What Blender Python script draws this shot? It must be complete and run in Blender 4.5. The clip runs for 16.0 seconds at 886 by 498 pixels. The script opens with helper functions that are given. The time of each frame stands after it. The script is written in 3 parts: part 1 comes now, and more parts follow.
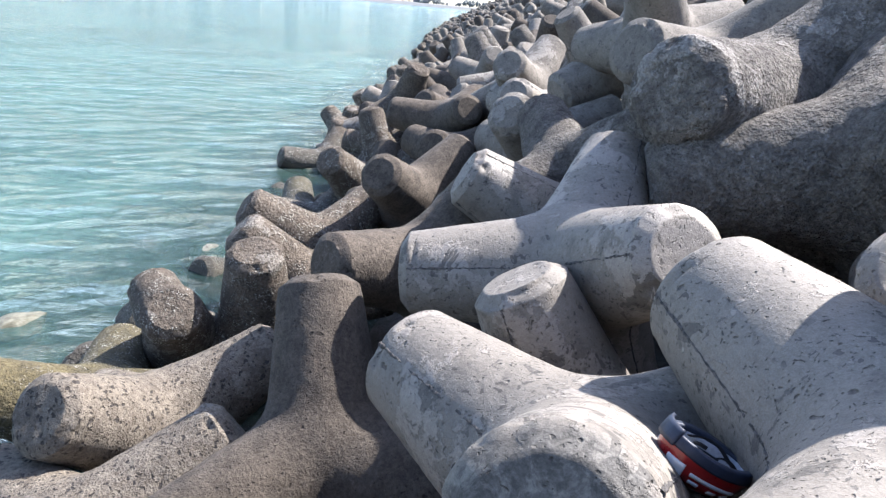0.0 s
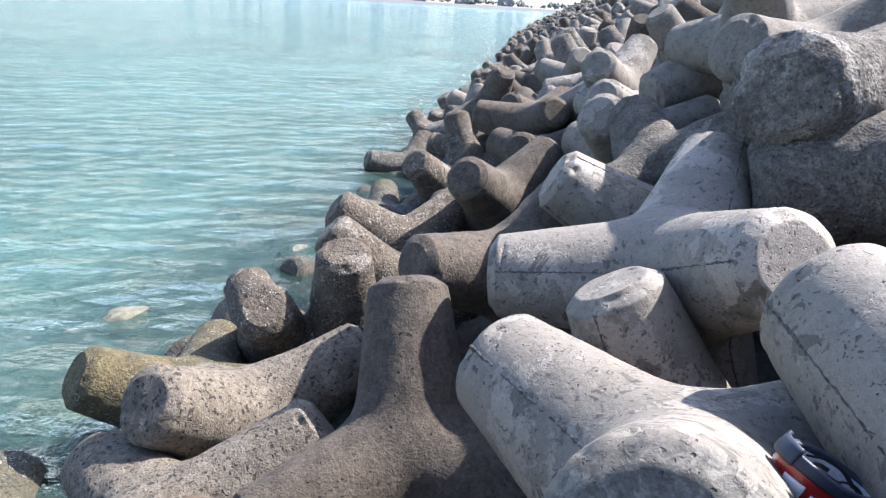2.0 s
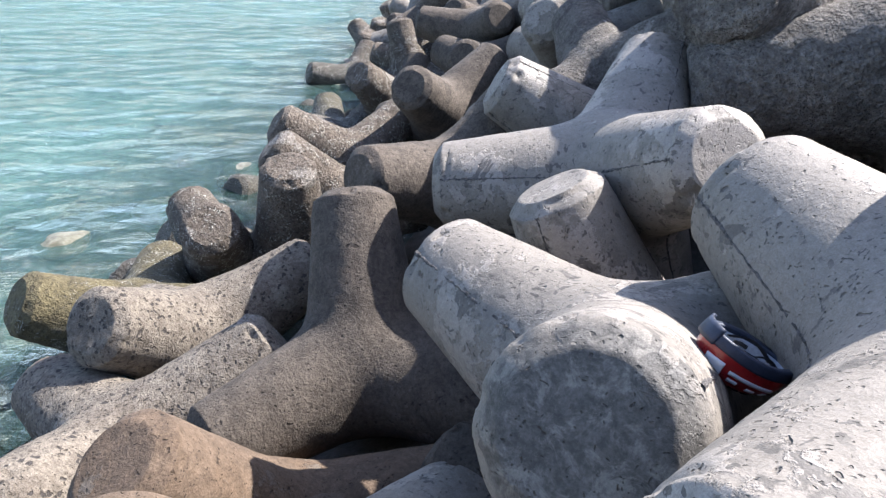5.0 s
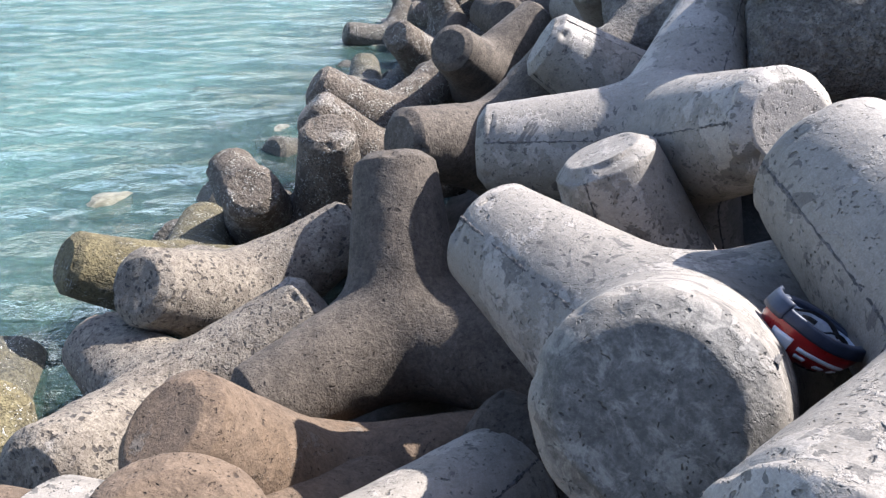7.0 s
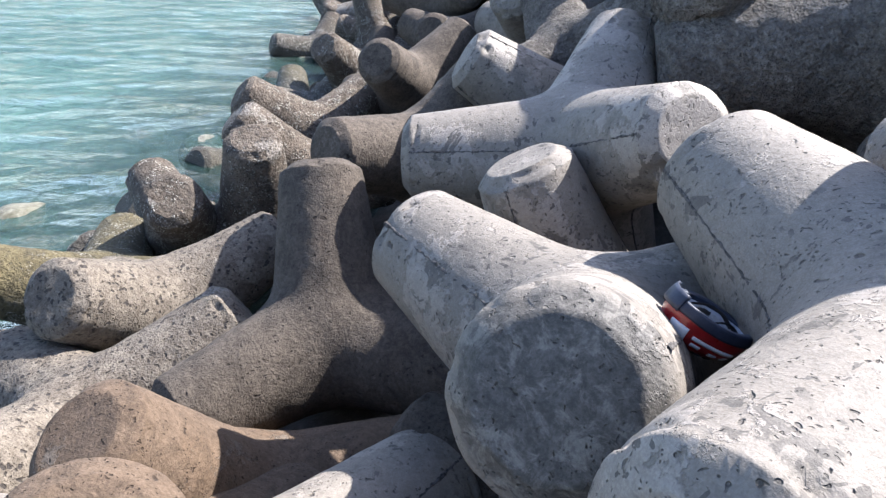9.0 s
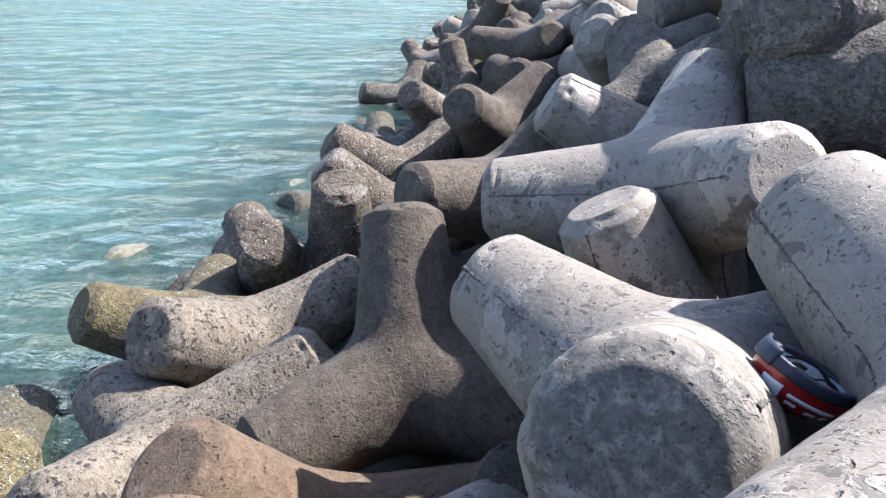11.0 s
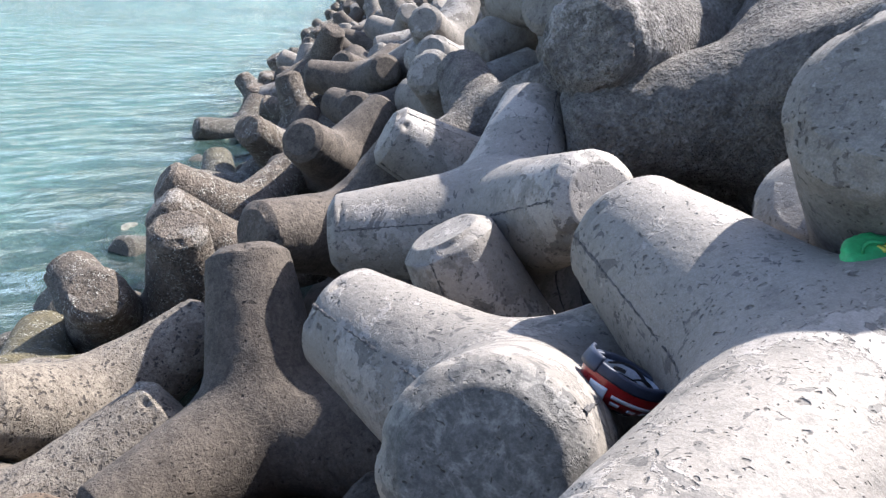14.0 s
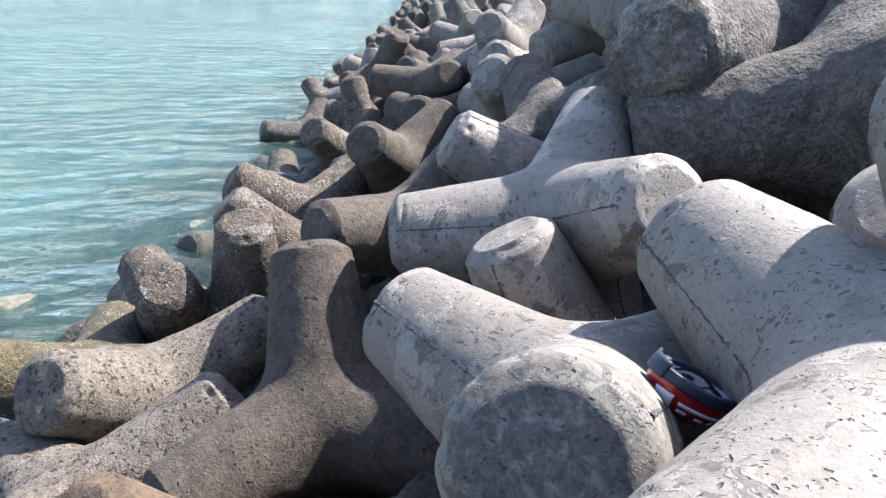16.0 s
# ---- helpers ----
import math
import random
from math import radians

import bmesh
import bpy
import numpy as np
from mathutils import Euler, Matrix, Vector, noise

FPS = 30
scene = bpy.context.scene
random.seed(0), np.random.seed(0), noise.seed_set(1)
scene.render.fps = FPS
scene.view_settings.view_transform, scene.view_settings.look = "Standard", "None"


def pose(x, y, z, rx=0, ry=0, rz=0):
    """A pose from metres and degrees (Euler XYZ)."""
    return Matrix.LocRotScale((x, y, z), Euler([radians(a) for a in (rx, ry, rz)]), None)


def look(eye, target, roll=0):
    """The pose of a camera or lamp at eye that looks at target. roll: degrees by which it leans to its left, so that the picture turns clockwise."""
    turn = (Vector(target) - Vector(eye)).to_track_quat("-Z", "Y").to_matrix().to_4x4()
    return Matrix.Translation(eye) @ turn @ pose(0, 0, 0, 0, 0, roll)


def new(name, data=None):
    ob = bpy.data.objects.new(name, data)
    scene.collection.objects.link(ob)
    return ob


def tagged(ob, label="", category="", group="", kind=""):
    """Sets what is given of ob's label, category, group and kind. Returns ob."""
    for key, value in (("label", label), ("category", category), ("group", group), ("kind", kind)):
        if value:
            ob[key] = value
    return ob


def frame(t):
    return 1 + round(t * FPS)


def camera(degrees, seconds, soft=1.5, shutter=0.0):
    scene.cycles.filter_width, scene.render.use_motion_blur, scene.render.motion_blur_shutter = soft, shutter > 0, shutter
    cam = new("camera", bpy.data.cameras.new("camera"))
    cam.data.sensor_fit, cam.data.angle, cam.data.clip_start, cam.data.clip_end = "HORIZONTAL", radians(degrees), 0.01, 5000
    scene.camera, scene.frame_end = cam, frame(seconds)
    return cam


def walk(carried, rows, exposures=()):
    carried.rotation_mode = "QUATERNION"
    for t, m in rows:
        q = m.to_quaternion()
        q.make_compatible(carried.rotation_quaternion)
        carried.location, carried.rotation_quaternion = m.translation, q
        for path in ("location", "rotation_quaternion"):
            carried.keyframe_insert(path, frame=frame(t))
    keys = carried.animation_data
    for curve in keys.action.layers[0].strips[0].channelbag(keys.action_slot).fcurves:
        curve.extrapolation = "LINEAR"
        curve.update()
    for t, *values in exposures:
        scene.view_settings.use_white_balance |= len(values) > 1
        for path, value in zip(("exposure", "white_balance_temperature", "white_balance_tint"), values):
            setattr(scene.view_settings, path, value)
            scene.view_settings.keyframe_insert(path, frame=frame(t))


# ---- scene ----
cam = camera(66.7, 16.0, soft=1.35)
PATH = [
    (0.0, pose(0.070, -0.064, 4.279, 70.09, -4.87, -3.65)),
    (0.5, pose(0.083, -0.071, 4.294, 70.67, -3.53, -3.97)),
    (1.0, pose(0.085, -0.076, 4.295, 70.84, -3.32, -3.99)),
    (1.5, pose(0.065, -0.053, 4.254, 69.13, -5.41, -0.81)),
    (2.0, pose(0.013, -0.036, 4.259, 69.91, -3.31, 3.09)),
    (2.5, pose(0.023, -0.034, 4.271, 69.42, -2.55, 2.93)),
    (3.0, pose(0.029, -0.028, 4.268, 69.55, -2.24, 2.46)),
    (3.5, pose(0.070, -0.031, 4.239, 66.42, -2.82, 1.19)),
    (4.0, pose(0.082, -0.005, 4.207, 63.45, -2.70, 2.03)),
    (4.2, pose(0.080, -0.015, 4.210, 63.52, -2.77, 1.02)),
    (6.3, pose(0.026, -0.090, 4.238, 60.85, -3.22, -2.21)),
    (6.5, pose(0.038, -0.065, 4.218, 60.47, -1.18, 1.11)),
    (7.0, pose(-0.000, 0.000, 4.200, 59.74, -2.32, 1.35)),
    (7.5, pose(0.035, -0.032, 4.207, 60.48, -1.37, -1.55)),
    (8.0, pose(0.056, -0.058, 4.200, 59.15, -3.40, -4.59)),
    (8.2, pose(0.034, -0.068, 4.186, 59.28, -4.68, -4.68)),
    (10.3, pose(0.032, -0.093, 4.230, 64.48, -2.70, -1.78)),
    (10.5, pose(0.043, -0.084, 4.227, 64.33, -2.02, 0.06)),
    (11.0, pose(0.063, -0.068, 4.208, 64.38, -2.01, 2.63)),
    (11.5, pose(0.035, -0.050, 4.227, 63.30, -0.66, 0.45)),
    (12.0, pose(-0.013, -0.045, 4.228, 63.30, -0.05, 5.19)),
    (12.5, pose(-0.002, -0.042, 4.222, 63.34, -0.17, 5.12)),
    (13.0, pose(0.033, -0.043, 4.211, 63.86, 0.15, 3.75)),
    (13.5, pose(0.087, -0.079, 4.252, 66.08, -1.02, -4.91)),
    (14.0, pose(0.081, -0.138, 4.273, 67.37, -3.25, -10.59)),
    (14.5, pose(0.040, -0.148, 4.237, 66.89, -3.43, -7.91)),
    (15.0, pose(0.056, -0.139, 4.222, 66.44, -3.23, -4.87)),
    (15.5, pose(0.062, -0.128, 4.235, 68.59, -4.17, -6.31)),
    (16.0, pose(0.054, -0.141, 4.241, 67.63, -2.99, -5.50)),
]
walk(cam, PATH, [(0.0, 1.80, 6150, 13), (16.0, 1.80, 6150, 13)])

# ---- world, sun ----
world = bpy.data.worlds.new("world")
scene.world = world
world.use_nodes = True
wn = world.node_tree
sky = wn.nodes.new("ShaderNodeTexSky")
sky.sky_type = "NISHITA"
sky.sun_disc = False
SUN_EL, SUN_AZ = 48.0, 62.0   # degrees; azimuth from +y towards +x
sky.sun_elevation, sky.sun_rotation = radians(SUN_EL), radians(SUN_AZ)
sky.air_density, sky.dust_density, sky.ozone_density = 0.8, 1.2, 1.0
wn.links.new(sky.outputs[0], wn.nodes["Background"].inputs[0])
wn.nodes["Background"].inputs[1].default_value = 0.132
sun = new("sun", bpy.data.lights.new("sun", "SUN"))
sun.data.energy, sun.data.angle, sun.data.color = 5.0, radians(0.6), (1.0, 0.95, 0.88)
to_sun = Vector((math.sin(radians(SUN_AZ)) * math.cos(radians(SUN_EL)), math.cos(radians(SUN_AZ)) * math.cos(radians(SUN_EL)), math.sin(radians(SUN_EL))))
sun.matrix_world = look(to_sun * 60, (0, 0, 0))


# ---- materials ----
class Nodes:
    """A short way to write node materials."""

    def __init__(self, name):
        self.mat = bpy.data.materials.new(name)
        self.mat.use_nodes = True
        self.tree = self.mat.node_tree
        self.bsdf = self.tree.nodes["Principled BSDF"]
        self.out = self.tree.nodes["Material Output"]

    def add(self, kind, **inputs):
        n = self.tree.nodes.new("ShaderNode" + kind)
        for key, value in inputs.items():
            self.put(n, key.replace("_", " "), value)
        return n

    def put(self, node, key, value):
        sock = node.inputs[int(key)] if key.isdigit() else node.inputs[key]
        if isinstance(value, bpy.types.NodeSocket):
            self.tree.links.new(value, sock)
        else:
            sock.default_value = value

    def math(self, op, a, b=0.0, clamp=False):
        n = self.tree.nodes.new("ShaderNodeMath")
        n.operation, n.use_clamp = op, clamp
        self.put(n, "0", a)
        self.put(n, "1", b)
        return n.outputs[0]

    def mix(self, f, a, b, blend="MIX"):
        n = self.tree.nodes.new("ShaderNodeMix")
        n.data_type, n.blend_type = "RGBA", blend
        self.put(n, "0", f)
        for sock, v in ((n.inputs[6], a), (n.inputs[7], b)):
            if isinstance(v, bpy.types.NodeSocket):
                self.tree.links.new(v, sock)
            else:
                sock.default_value = (*v, 1) if len(v) == 3 else v
        return n.outputs[2]

    def ramp(self, x, lo, hi):
        n = self.tree.nodes.new("ShaderNodeMapRange")
        n.interpolation_type = "SMOOTHSTEP"
        self.put(n, "Value", x)
        self.put(n, "From Min", lo)
        self.put(n, "From Max", hi)
        return n.outputs[0]

    def noise(self, vec, scale, detail=4.0, rough=0.6, distort=0.0):
        return self.add("TexNoise", Vector=vec, Scale=scale, Detail=detail, Roughness=rough, Distortion=distort).outputs[0]

    def bump(self, height, strength, distance, normal=None):
        n = self.add("Bump", Height=height, Strength=strength, Distance=distance)
        if normal is not None:
            self.put(n, "Normal", normal)
        return n.outputs[0]

    def local(self):
        """Object coordinates, shifted by a different amount on each thing."""
        tc = self.add("TexCoord").outputs["Object"]
        at = self.add("Attribute")
        at.attribute_type, at.attribute_name = "OBJECT", "tone"
        rnd = at.outputs["Fac"]
        n = self.tree.nodes.new("ShaderNodeVectorMath")
        n.operation = "ADD"
        self.tree.links.new(tc, n.inputs[0])
        c = self.add("CombineXYZ", X=self.math("MULTIPLY", rnd, 37.0), Y=self.math("MULTIPLY", rnd, 91.0), Z=self.math("MULTIPLY", rnd, 53.0))
        self.tree.links.new(c.outputs[0], n.inputs[1])
        return n.outputs[0], rnd


def concrete(name, base, dark, skin, skin_at, pits, grain, relief, stain, tide=1.0, speckle=0.0, blotch=0.0, belt=0.35, worn_shaded_end=None):
    """Cast concrete: body colour with stains, a pale cement skin that flakes off in patches, blow-holes, exposed grain; weed and barnacles at the tide line."""
    g = Nodes(name)
    v, rnd = g.local()
    pos = g.add("NewGeometry").outputs["Position"]
    sep = g.add("SeparateXYZ", Vector=pos)
    z = sep.outputs["Z"]
    big = g.noise(v, 1.3, 5.0, 0.62, 0.4)
    mid = g.noise(v, 5.0, 6.0, 0.68, 0.3)
    fine = g.noise(v, 38.0, 5.0, 0.75)
    sand = g.noise(v, 150.0, 2.0, 0.6)
    colour = g.mix(g.ramp(mid, 0.16 if blotch > 0.6 else 0.26, 0.5 if blotch > 0.6 else 0.6), dark, base)
    colour = g.mix(g.math("MULTIPLY", g.ramp(big, 0.5, 0.75), 0.55), colour, stain)
    # pale skin with ragged edges
    edge = g.math("ADD", g.math("MULTIPLY", big, 0.62), g.math("MULTIPLY", mid, 0.38))
    edge = g.math("ADD", edge, g.math("MULTIPLY", g.math("SUBTRACT", fine, 0.5), 0.10))
    patch = g.ramp(edge, skin_at, skin_at + 0.025)
    colour = g.mix(g.math("MULTIPLY", patch, 0.85), colour, skin)
    if blotch:
        far_v = g.tree.nodes.new("ShaderNodeVectorMath")
        far_v.operation = "ADD"
        g.tree.links.new(v, far_v.inputs[0])
        far_v.inputs[1].default_value = (13.0, 7.0, 29.0)
        spot = g.math("ADD", g.math("MULTIPLY", g.noise(far_v.outputs[0], 4.2, 5.0, 0.62, 0.5), 0.72), g.math("MULTIPLY", big, 0.28))
        spot = g.math("ADD", spot, g.math("MULTIPLY", g.math("SUBTRACT", fine, 0.5), 0.05))
        spot = g.ramp(spot, 0.592, 0.604)
        colour = g.mix(g.math("MULTIPLY", spot, blotch), colour, dark)
        # small chips knocked out of the skin
        long_v = g.add("Mapping", Vector=far_v.outputs[0])
        long_v.inputs["Scale"].default_value = (1.0, 1.3, 1.7)
        chip = g.math("MULTIPLY", g.ramp(g.noise(long_v.outputs[0], 13.0, 3.0, 0.55, 0.5), 0.622, 0.634), g.ramp(g.noise(far_v.outputs[0], 2.4, 2.0), 0.40, 0.52))
        colour = g.mix(g.math("MULTIPLY", chip, blotch), colour, (0.09, 0.084, 0.077))
        spot = g.math("MAXIMUM", spot, chip)
        patch = g.math("MULTIPLY", patch, g.math("SUBTRACT", 1.0, spot))
    if worn_shaded_end is not None:
        # one end face: skin weathered off in blotches, its shade painted as darker colour
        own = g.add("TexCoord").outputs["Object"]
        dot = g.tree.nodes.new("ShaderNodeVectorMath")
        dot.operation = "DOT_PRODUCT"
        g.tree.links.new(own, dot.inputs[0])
        dot.inputs[1].default_value = worn_shaded_end
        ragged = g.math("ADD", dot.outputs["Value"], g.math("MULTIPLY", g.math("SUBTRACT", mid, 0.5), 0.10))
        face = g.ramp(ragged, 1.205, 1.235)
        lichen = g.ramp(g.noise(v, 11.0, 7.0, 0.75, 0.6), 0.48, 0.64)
        worn_shade = g.mix(lichen, g.mix(g.ramp(fine, 0.35, 0.65), (0.075, 0.073, 0.068), (0.17, 0.165, 0.155)), (0.36, 0.35, 0.325))
        colour = g.mix(g.math("MULTIPLY", face, 0.9), colour, worn_shade)
    # grain
    colour = g.mix(g.math("MULTIPLY", g.ramp(fine, 0.36, 0.64), grain), g.mix(1.0, colour, (0.55, 0.53, 0.5), "MULTIPLY"), colour)
    colour = g.mix(g.math("MULTIPLY", g.ramp(sand, 0.35, 0.7), 0.35), g.mix(1.0, colour, (0.66, 0.64, 0.62), "MULTIPLY"), g.mix(1.0, colour, (1.12, 1.11, 1.1), "MULTIPLY"))
    # mottling a few centimetres across
    mott = g.noise(v, 17.0, 7.0, 0.72, 0.6)
    mott = g.mix(g.ramp(mott, 0.36, 0.62), (0.60, 0.59, 0.58), (1.12, 1.12, 1.12))
    colour = g.mix(0.22 if blotch else 0.6, colour, g.mix(1.0, colour, mott, "MULTIPLY"))
    # blow-holes: sparse, of several sizes
    warp = g.tree.nodes.new("ShaderNodeVectorMath")
    warp.operation = "ADD"
    g.tree.links.new(v, warp.inputs[0])
    nz = g.add("TexNoise", Vector=v, Scale=14.0, Detail=2.0)
    sc = g.tree.nodes.new("ShaderNodeVectorMath")
    sc.operation = "SCALE"
    g.tree.links.new(nz.outputs["Color"], sc.inputs[0])
    sc.inputs["Scale"].default_value = 0.10
    g.tree.links.new(sc.outputs[0], warp.inputs[1])
    hole_mask = None
    for scale, size, where in ((11.0, 0.17, 0.52), (24.0, 0.24, 0.47), (55.0, 0.28, 0.45)):
        cell = g.add("TexVoronoi", Vector=warp.outputs[0], Scale=scale, Randomness=1.0).outputs["Distance"]
        keep = g.ramp(g.noise(v, scale * 0.35, 2.0), where + (1 - pits) * 0.16, where + (1 - pits) * 0.16 + 0.06)
        h = g.math("MULTIPLY", g.math("SUBTRACT", 1.0, g.ramp(cell, size * 0.55, size)), keep)
        hole_mask = h if hole_mask is None else g.math("MAXIMUM", hole_mask, h)
    colour = g.mix(g.math("MULTIPLY", hole_mask, 0.72), colour, g.mix(1.0, colour, (0.22, 0.2, 0.19), "MULTIPLY"))
    if speckle:
        chips = g.add("TexVoronoi", Vector=warp.outputs[0], Scale=19.0).outputs["Distance"]
        dots = g.math("MULTIPLY", g.math("SUBTRACT", 1.0, g.ramp(chips, 0.24, 0.36)), g.ramp(g.noise(v, 7.0, 3.0), 0.42, 0.50))
        colour = g.mix(g.math("MULTIPLY", dots, speckle), colour, (0.035, 0.03, 0.027))
        hole_mask = g.math("MAXIMUM", hole_mask, g.math("MULTIPLY", dots, 0.7))
    # tide line: dark weed film low down, pale barnacles in a belt over the water
    zz = g.math("ADD", z, g.math("MULTIPLY", g.math("SUBTRACT", mid, 0.5), 0.7))
    weed = g.math("MULTIPLY", g.math("SUBTRACT", 1.0, g.ramp(zz, 0.12, 0.95)), tide)
    colour = g.mix(g.math("MULTIPLY", weed, 0.8), colour, g.mix(g.ramp(fine, 0.4, 0.6), (0.03, 0.028, 0.022), (0.07, 0.065, 0.045)))
    barn_cell = g.add("TexVoronoi", Vector=warp.outputs[0], Scale=42.0).outputs["Distance"]
    barn = g.math("MULTIPLY", g.math("SUBTRACT", 1.0, g.ramp(barn_cell, 0.2, 0.42)), g.ramp(g.noise(v, 7.0, 3.0), 0.47, 0.58))
    barn = g.math("MULTIPLY", barn, g.math("MULTIPLY", g.ramp(zz, 0.0, 0.25), g.math("SUBTRACT", 1.0, g.ramp(zz, belt, belt + 0.35))))
    colour = g.mix(g.math("MULTIPLY", barn, tide), colour, (0.5, 0.48, 0.42))
    # each casting a little lighter, darker or warmer than the next
    tone = g.math("ADD", 0.86, g.math("MULTIPLY", rnd, 0.28))
    hsv = g.add("HueSaturation", Color=colour, Value=tone)
    g.put(g.bsdf, "Base Color", hsv.outputs[0])
    rough = g.math("SUBTRACT", 0.70 if blotch > 0.5 else 0.94, g.math("ADD", g.math("MULTIPLY", patch, 0.08), g.math("MULTIPLY", weed, 0.42)))
    g.put(g.bsdf, "Roughness", rough)
    g.put(g.bsdf, "Specular IOR Level", 0.5 if blotch > 0.5 else 0.35)
    n = g.bump(mid, 0.45, 0.05 * relief)
    n = g.bump(fine, 0.75, 0.014 * relief, n)
    if relief > 1:
        n = g.bump(g.add("TexVoronoi", Vector=warp.outputs[0], Scale=26.0).outputs["Distance"], 0.8, 0.010 * relief, n)
    n = g.bump(g.add("TexVoronoi", Vector=v, Scale=62.0).outputs["Distance"], 0.6 * min(1.0, relief), 0.008 * relief, n)
    n = g.bump(sand, 0.5, 0.003 * relief, n)
    n = g.bump(g.math("SUBTRACT", 1.0, hole_mask), 0.9, 0.014, n)
    n = g.bump(patch, 0.7, 0.0035 if blotch else 0.003, n)
    n = g.bump(barn, 0.9, 0.02, n)
    g.put(g.bsdf, "Normal", n)
    return g.mat


CONCRETE = {
    "smooth": concrete("concrete_smooth_grey", (0.385, 0.358, 0.322), (0.13, 0.12, 0.109), (0.53, 0.495, 0.455), 0.52, 0.6, 0.24, 0.38, (0.29, 0.262, 0.232), 0.6, 0.0, 0.75),
    # as smooth, plus blotchy wear and painted shade on one end face
    "worn": concrete("concrete_worn_grey_shaded_end", (0.385, 0.358, 0.322), (0.13, 0.12, 0.109), (0.53, 0.495, 0.455), 0.52, 0.6, 0.24, 0.38, (0.29, 0.262, 0.232), 0.6, 0.0, 0.75, worn_shaded_end=(0.0, 0.0, 1.0)),
    "dull": concrete("concrete_dull_grey", (0.40, 0.378, 0.345), (0.25, 0.232, 0.213), (0.55, 0.525, 0.49), 0.57, 0.5, 0.3, 0.7, (0.27, 0.24, 0.215), 0.9, 0.0, 0.5),
    "rough": concrete("concrete_rough_dark", (0.32, 0.30, 0.275), (0.14, 0.13, 0.12), (0.46, 0.44, 0.41), 0.56, 0.7, 0.85, 3.2, (0.16, 0.15, 0.14), 0.9),
    "brown": concrete("concrete_brown_worn", (0.168, 0.144, 0.121), (0.09, 0.077, 0.065), (0.24, 0.208, 0.177), 0.60, 0.8, 0.6, 0.75, (0.20, 0.155, 0.12), 0.95),
    "ochre": concrete("concrete_ochre_worn", (0.27, 0.20, 0.145), (0.19, 0.14, 0.10), (0.32, 0.27, 0.22), 0.60, 0.7, 0.4, 0.65, (0.28, 0.19, 0.12), 0.9),
    "pitted": concrete("concrete_pitted_pale", (0.32, 0.285, 0.24), (0.19, 0.165, 0.14), (0.40, 0.365, 0.32), 0.55, 1.0, 0.55, 0.95, (0.26, 0.21, 0.16), 1.0, 0.95, 0.0, 0.55),
    "algae": concrete("concrete_algae_stained", (0.27, 0.235, 0.13), (0.15, 0.13, 0.075), (0.40, 0.37, 0.27), 0.57, 0.8, 0.7, 1.5, (0.20, 0.17, 0.06), 1.0, 0.3, 0.0, 0.7),
    "tidal": concrete("concrete_tidal_brown", (0.26, 0.22, 0.18), (0.13, 0.11, 0.09), (0.42, 0.39, 0.35), 0.56, 1.0, 0.9, 2.2, (0.17, 0.13, 0.10), 1.0, 0.6, 0.0, 1.5),
}
LABEL = {
    "smooth": "pale grey smooth concrete tetrapod with mould seams and flaking skin",
    "worn": "pale grey smooth concrete tetrapod with one weathered end face painted in shade",
    "dull": "dull grey concrete tetrapod resting on the breakwater slope",
    "rough": "dark grey concrete tetrapod with coarse eroded surface",
    "brown": "brown weathered concrete tetrapod wedged among its neighbours",
    "ochre": "ochre stained worn concrete tetrapod lying low on the slope",
    "pitted": "pale concrete tetrapod pitted with dark holes near the waterline",
    "algae": "green and brown algae stained concrete tetrapod in the water",
    "tidal": "dark wet concrete tetrapod with barnacles at the waterline",
}


def seam_material():
    g = Nodes("mould_seam_grit")
    v, rnd = g.local()
    f = g.noise(v, 45.0, 4.0, 0.7)
    g.put(g.bsdf, "Base Color", g.mix(g.ramp(f, 0.35, 0.65), (0.025, 0.023, 0.021), (0.11, 0.10, 0.095)))
    g.put(g.bsdf, "Roughness", 0.95)
    g.put(g.bsdf, "Normal", g.bump(f, 0.9, 0.012))
    return g.mat


SEAM = seam_material()

# ---- tetrapod castings: four blunt cones from one hub ----
LEG, TIP_R, TAPER, CHAMFER, CHAMFER_IN, FILLET = 1.2, 0.299, 0.130, 0.065, 0.078, 0.16
AX = np.array([(0, 0, 1), (math.sqrt(8) / 3, 0, -1 / 3), (-math.sqrt(2) / 3, math.sqrt(2 / 3), -1 / 3), (-math.sqrt(2) / 3, -math.sqrt(2 / 3), -1 / 3)])


def casting_field(p):
    """Signed distance to the four legs, blended where they meet."""
    s = p @ AX.T
    rr = (p * p).sum(1)[:, None]
    d = np.sqrt(np.maximum(rr - s * s, 0)) - (TIP_R + (LEG - s) * TAPER)
    d = np.where(s < 0, np.sqrt(rr) - (TIP_R + LEG * TAPER), d)
    k = FILLET / 4
    return -k * np.log(np.exp(-d / k).sum(1))


def leg_frame(li):
    a = AX[li]
    u = AX[(li + 1) % 4] - a * (AX[(li + 1) % 4] @ a)
    u = u / np.linalg.norm(u)
    return a, u, np.cross(a, u)


def share_angle(li, dirs):
    """The angle from a leg's axis at which the next leg's share of the hub begins."""
    a = AX[li]
    best = np.full(len(dirs), 9.0)
    for j in range(4):
        if j != li:
            t = dirs @ (AX[j] - a)
            best = np.minimum(best, np.where(t > 1e-6, np.arctan2(1 - a @ AX[j], np.maximum(t, 1e-6)), 9.0))
    return best


def on_surface(rays):
    lo, hi = np.full(len(rays), 0.15), np.full(len(rays), 1.6)
    for _ in range(28):
        mid = (lo + hi) / 2
        inside = casting_field(rays * mid[:, None]) < 0
        lo, hi = np.where(inside, mid, lo), np.where(inside, hi, mid)
    return rays * lo[:, None]


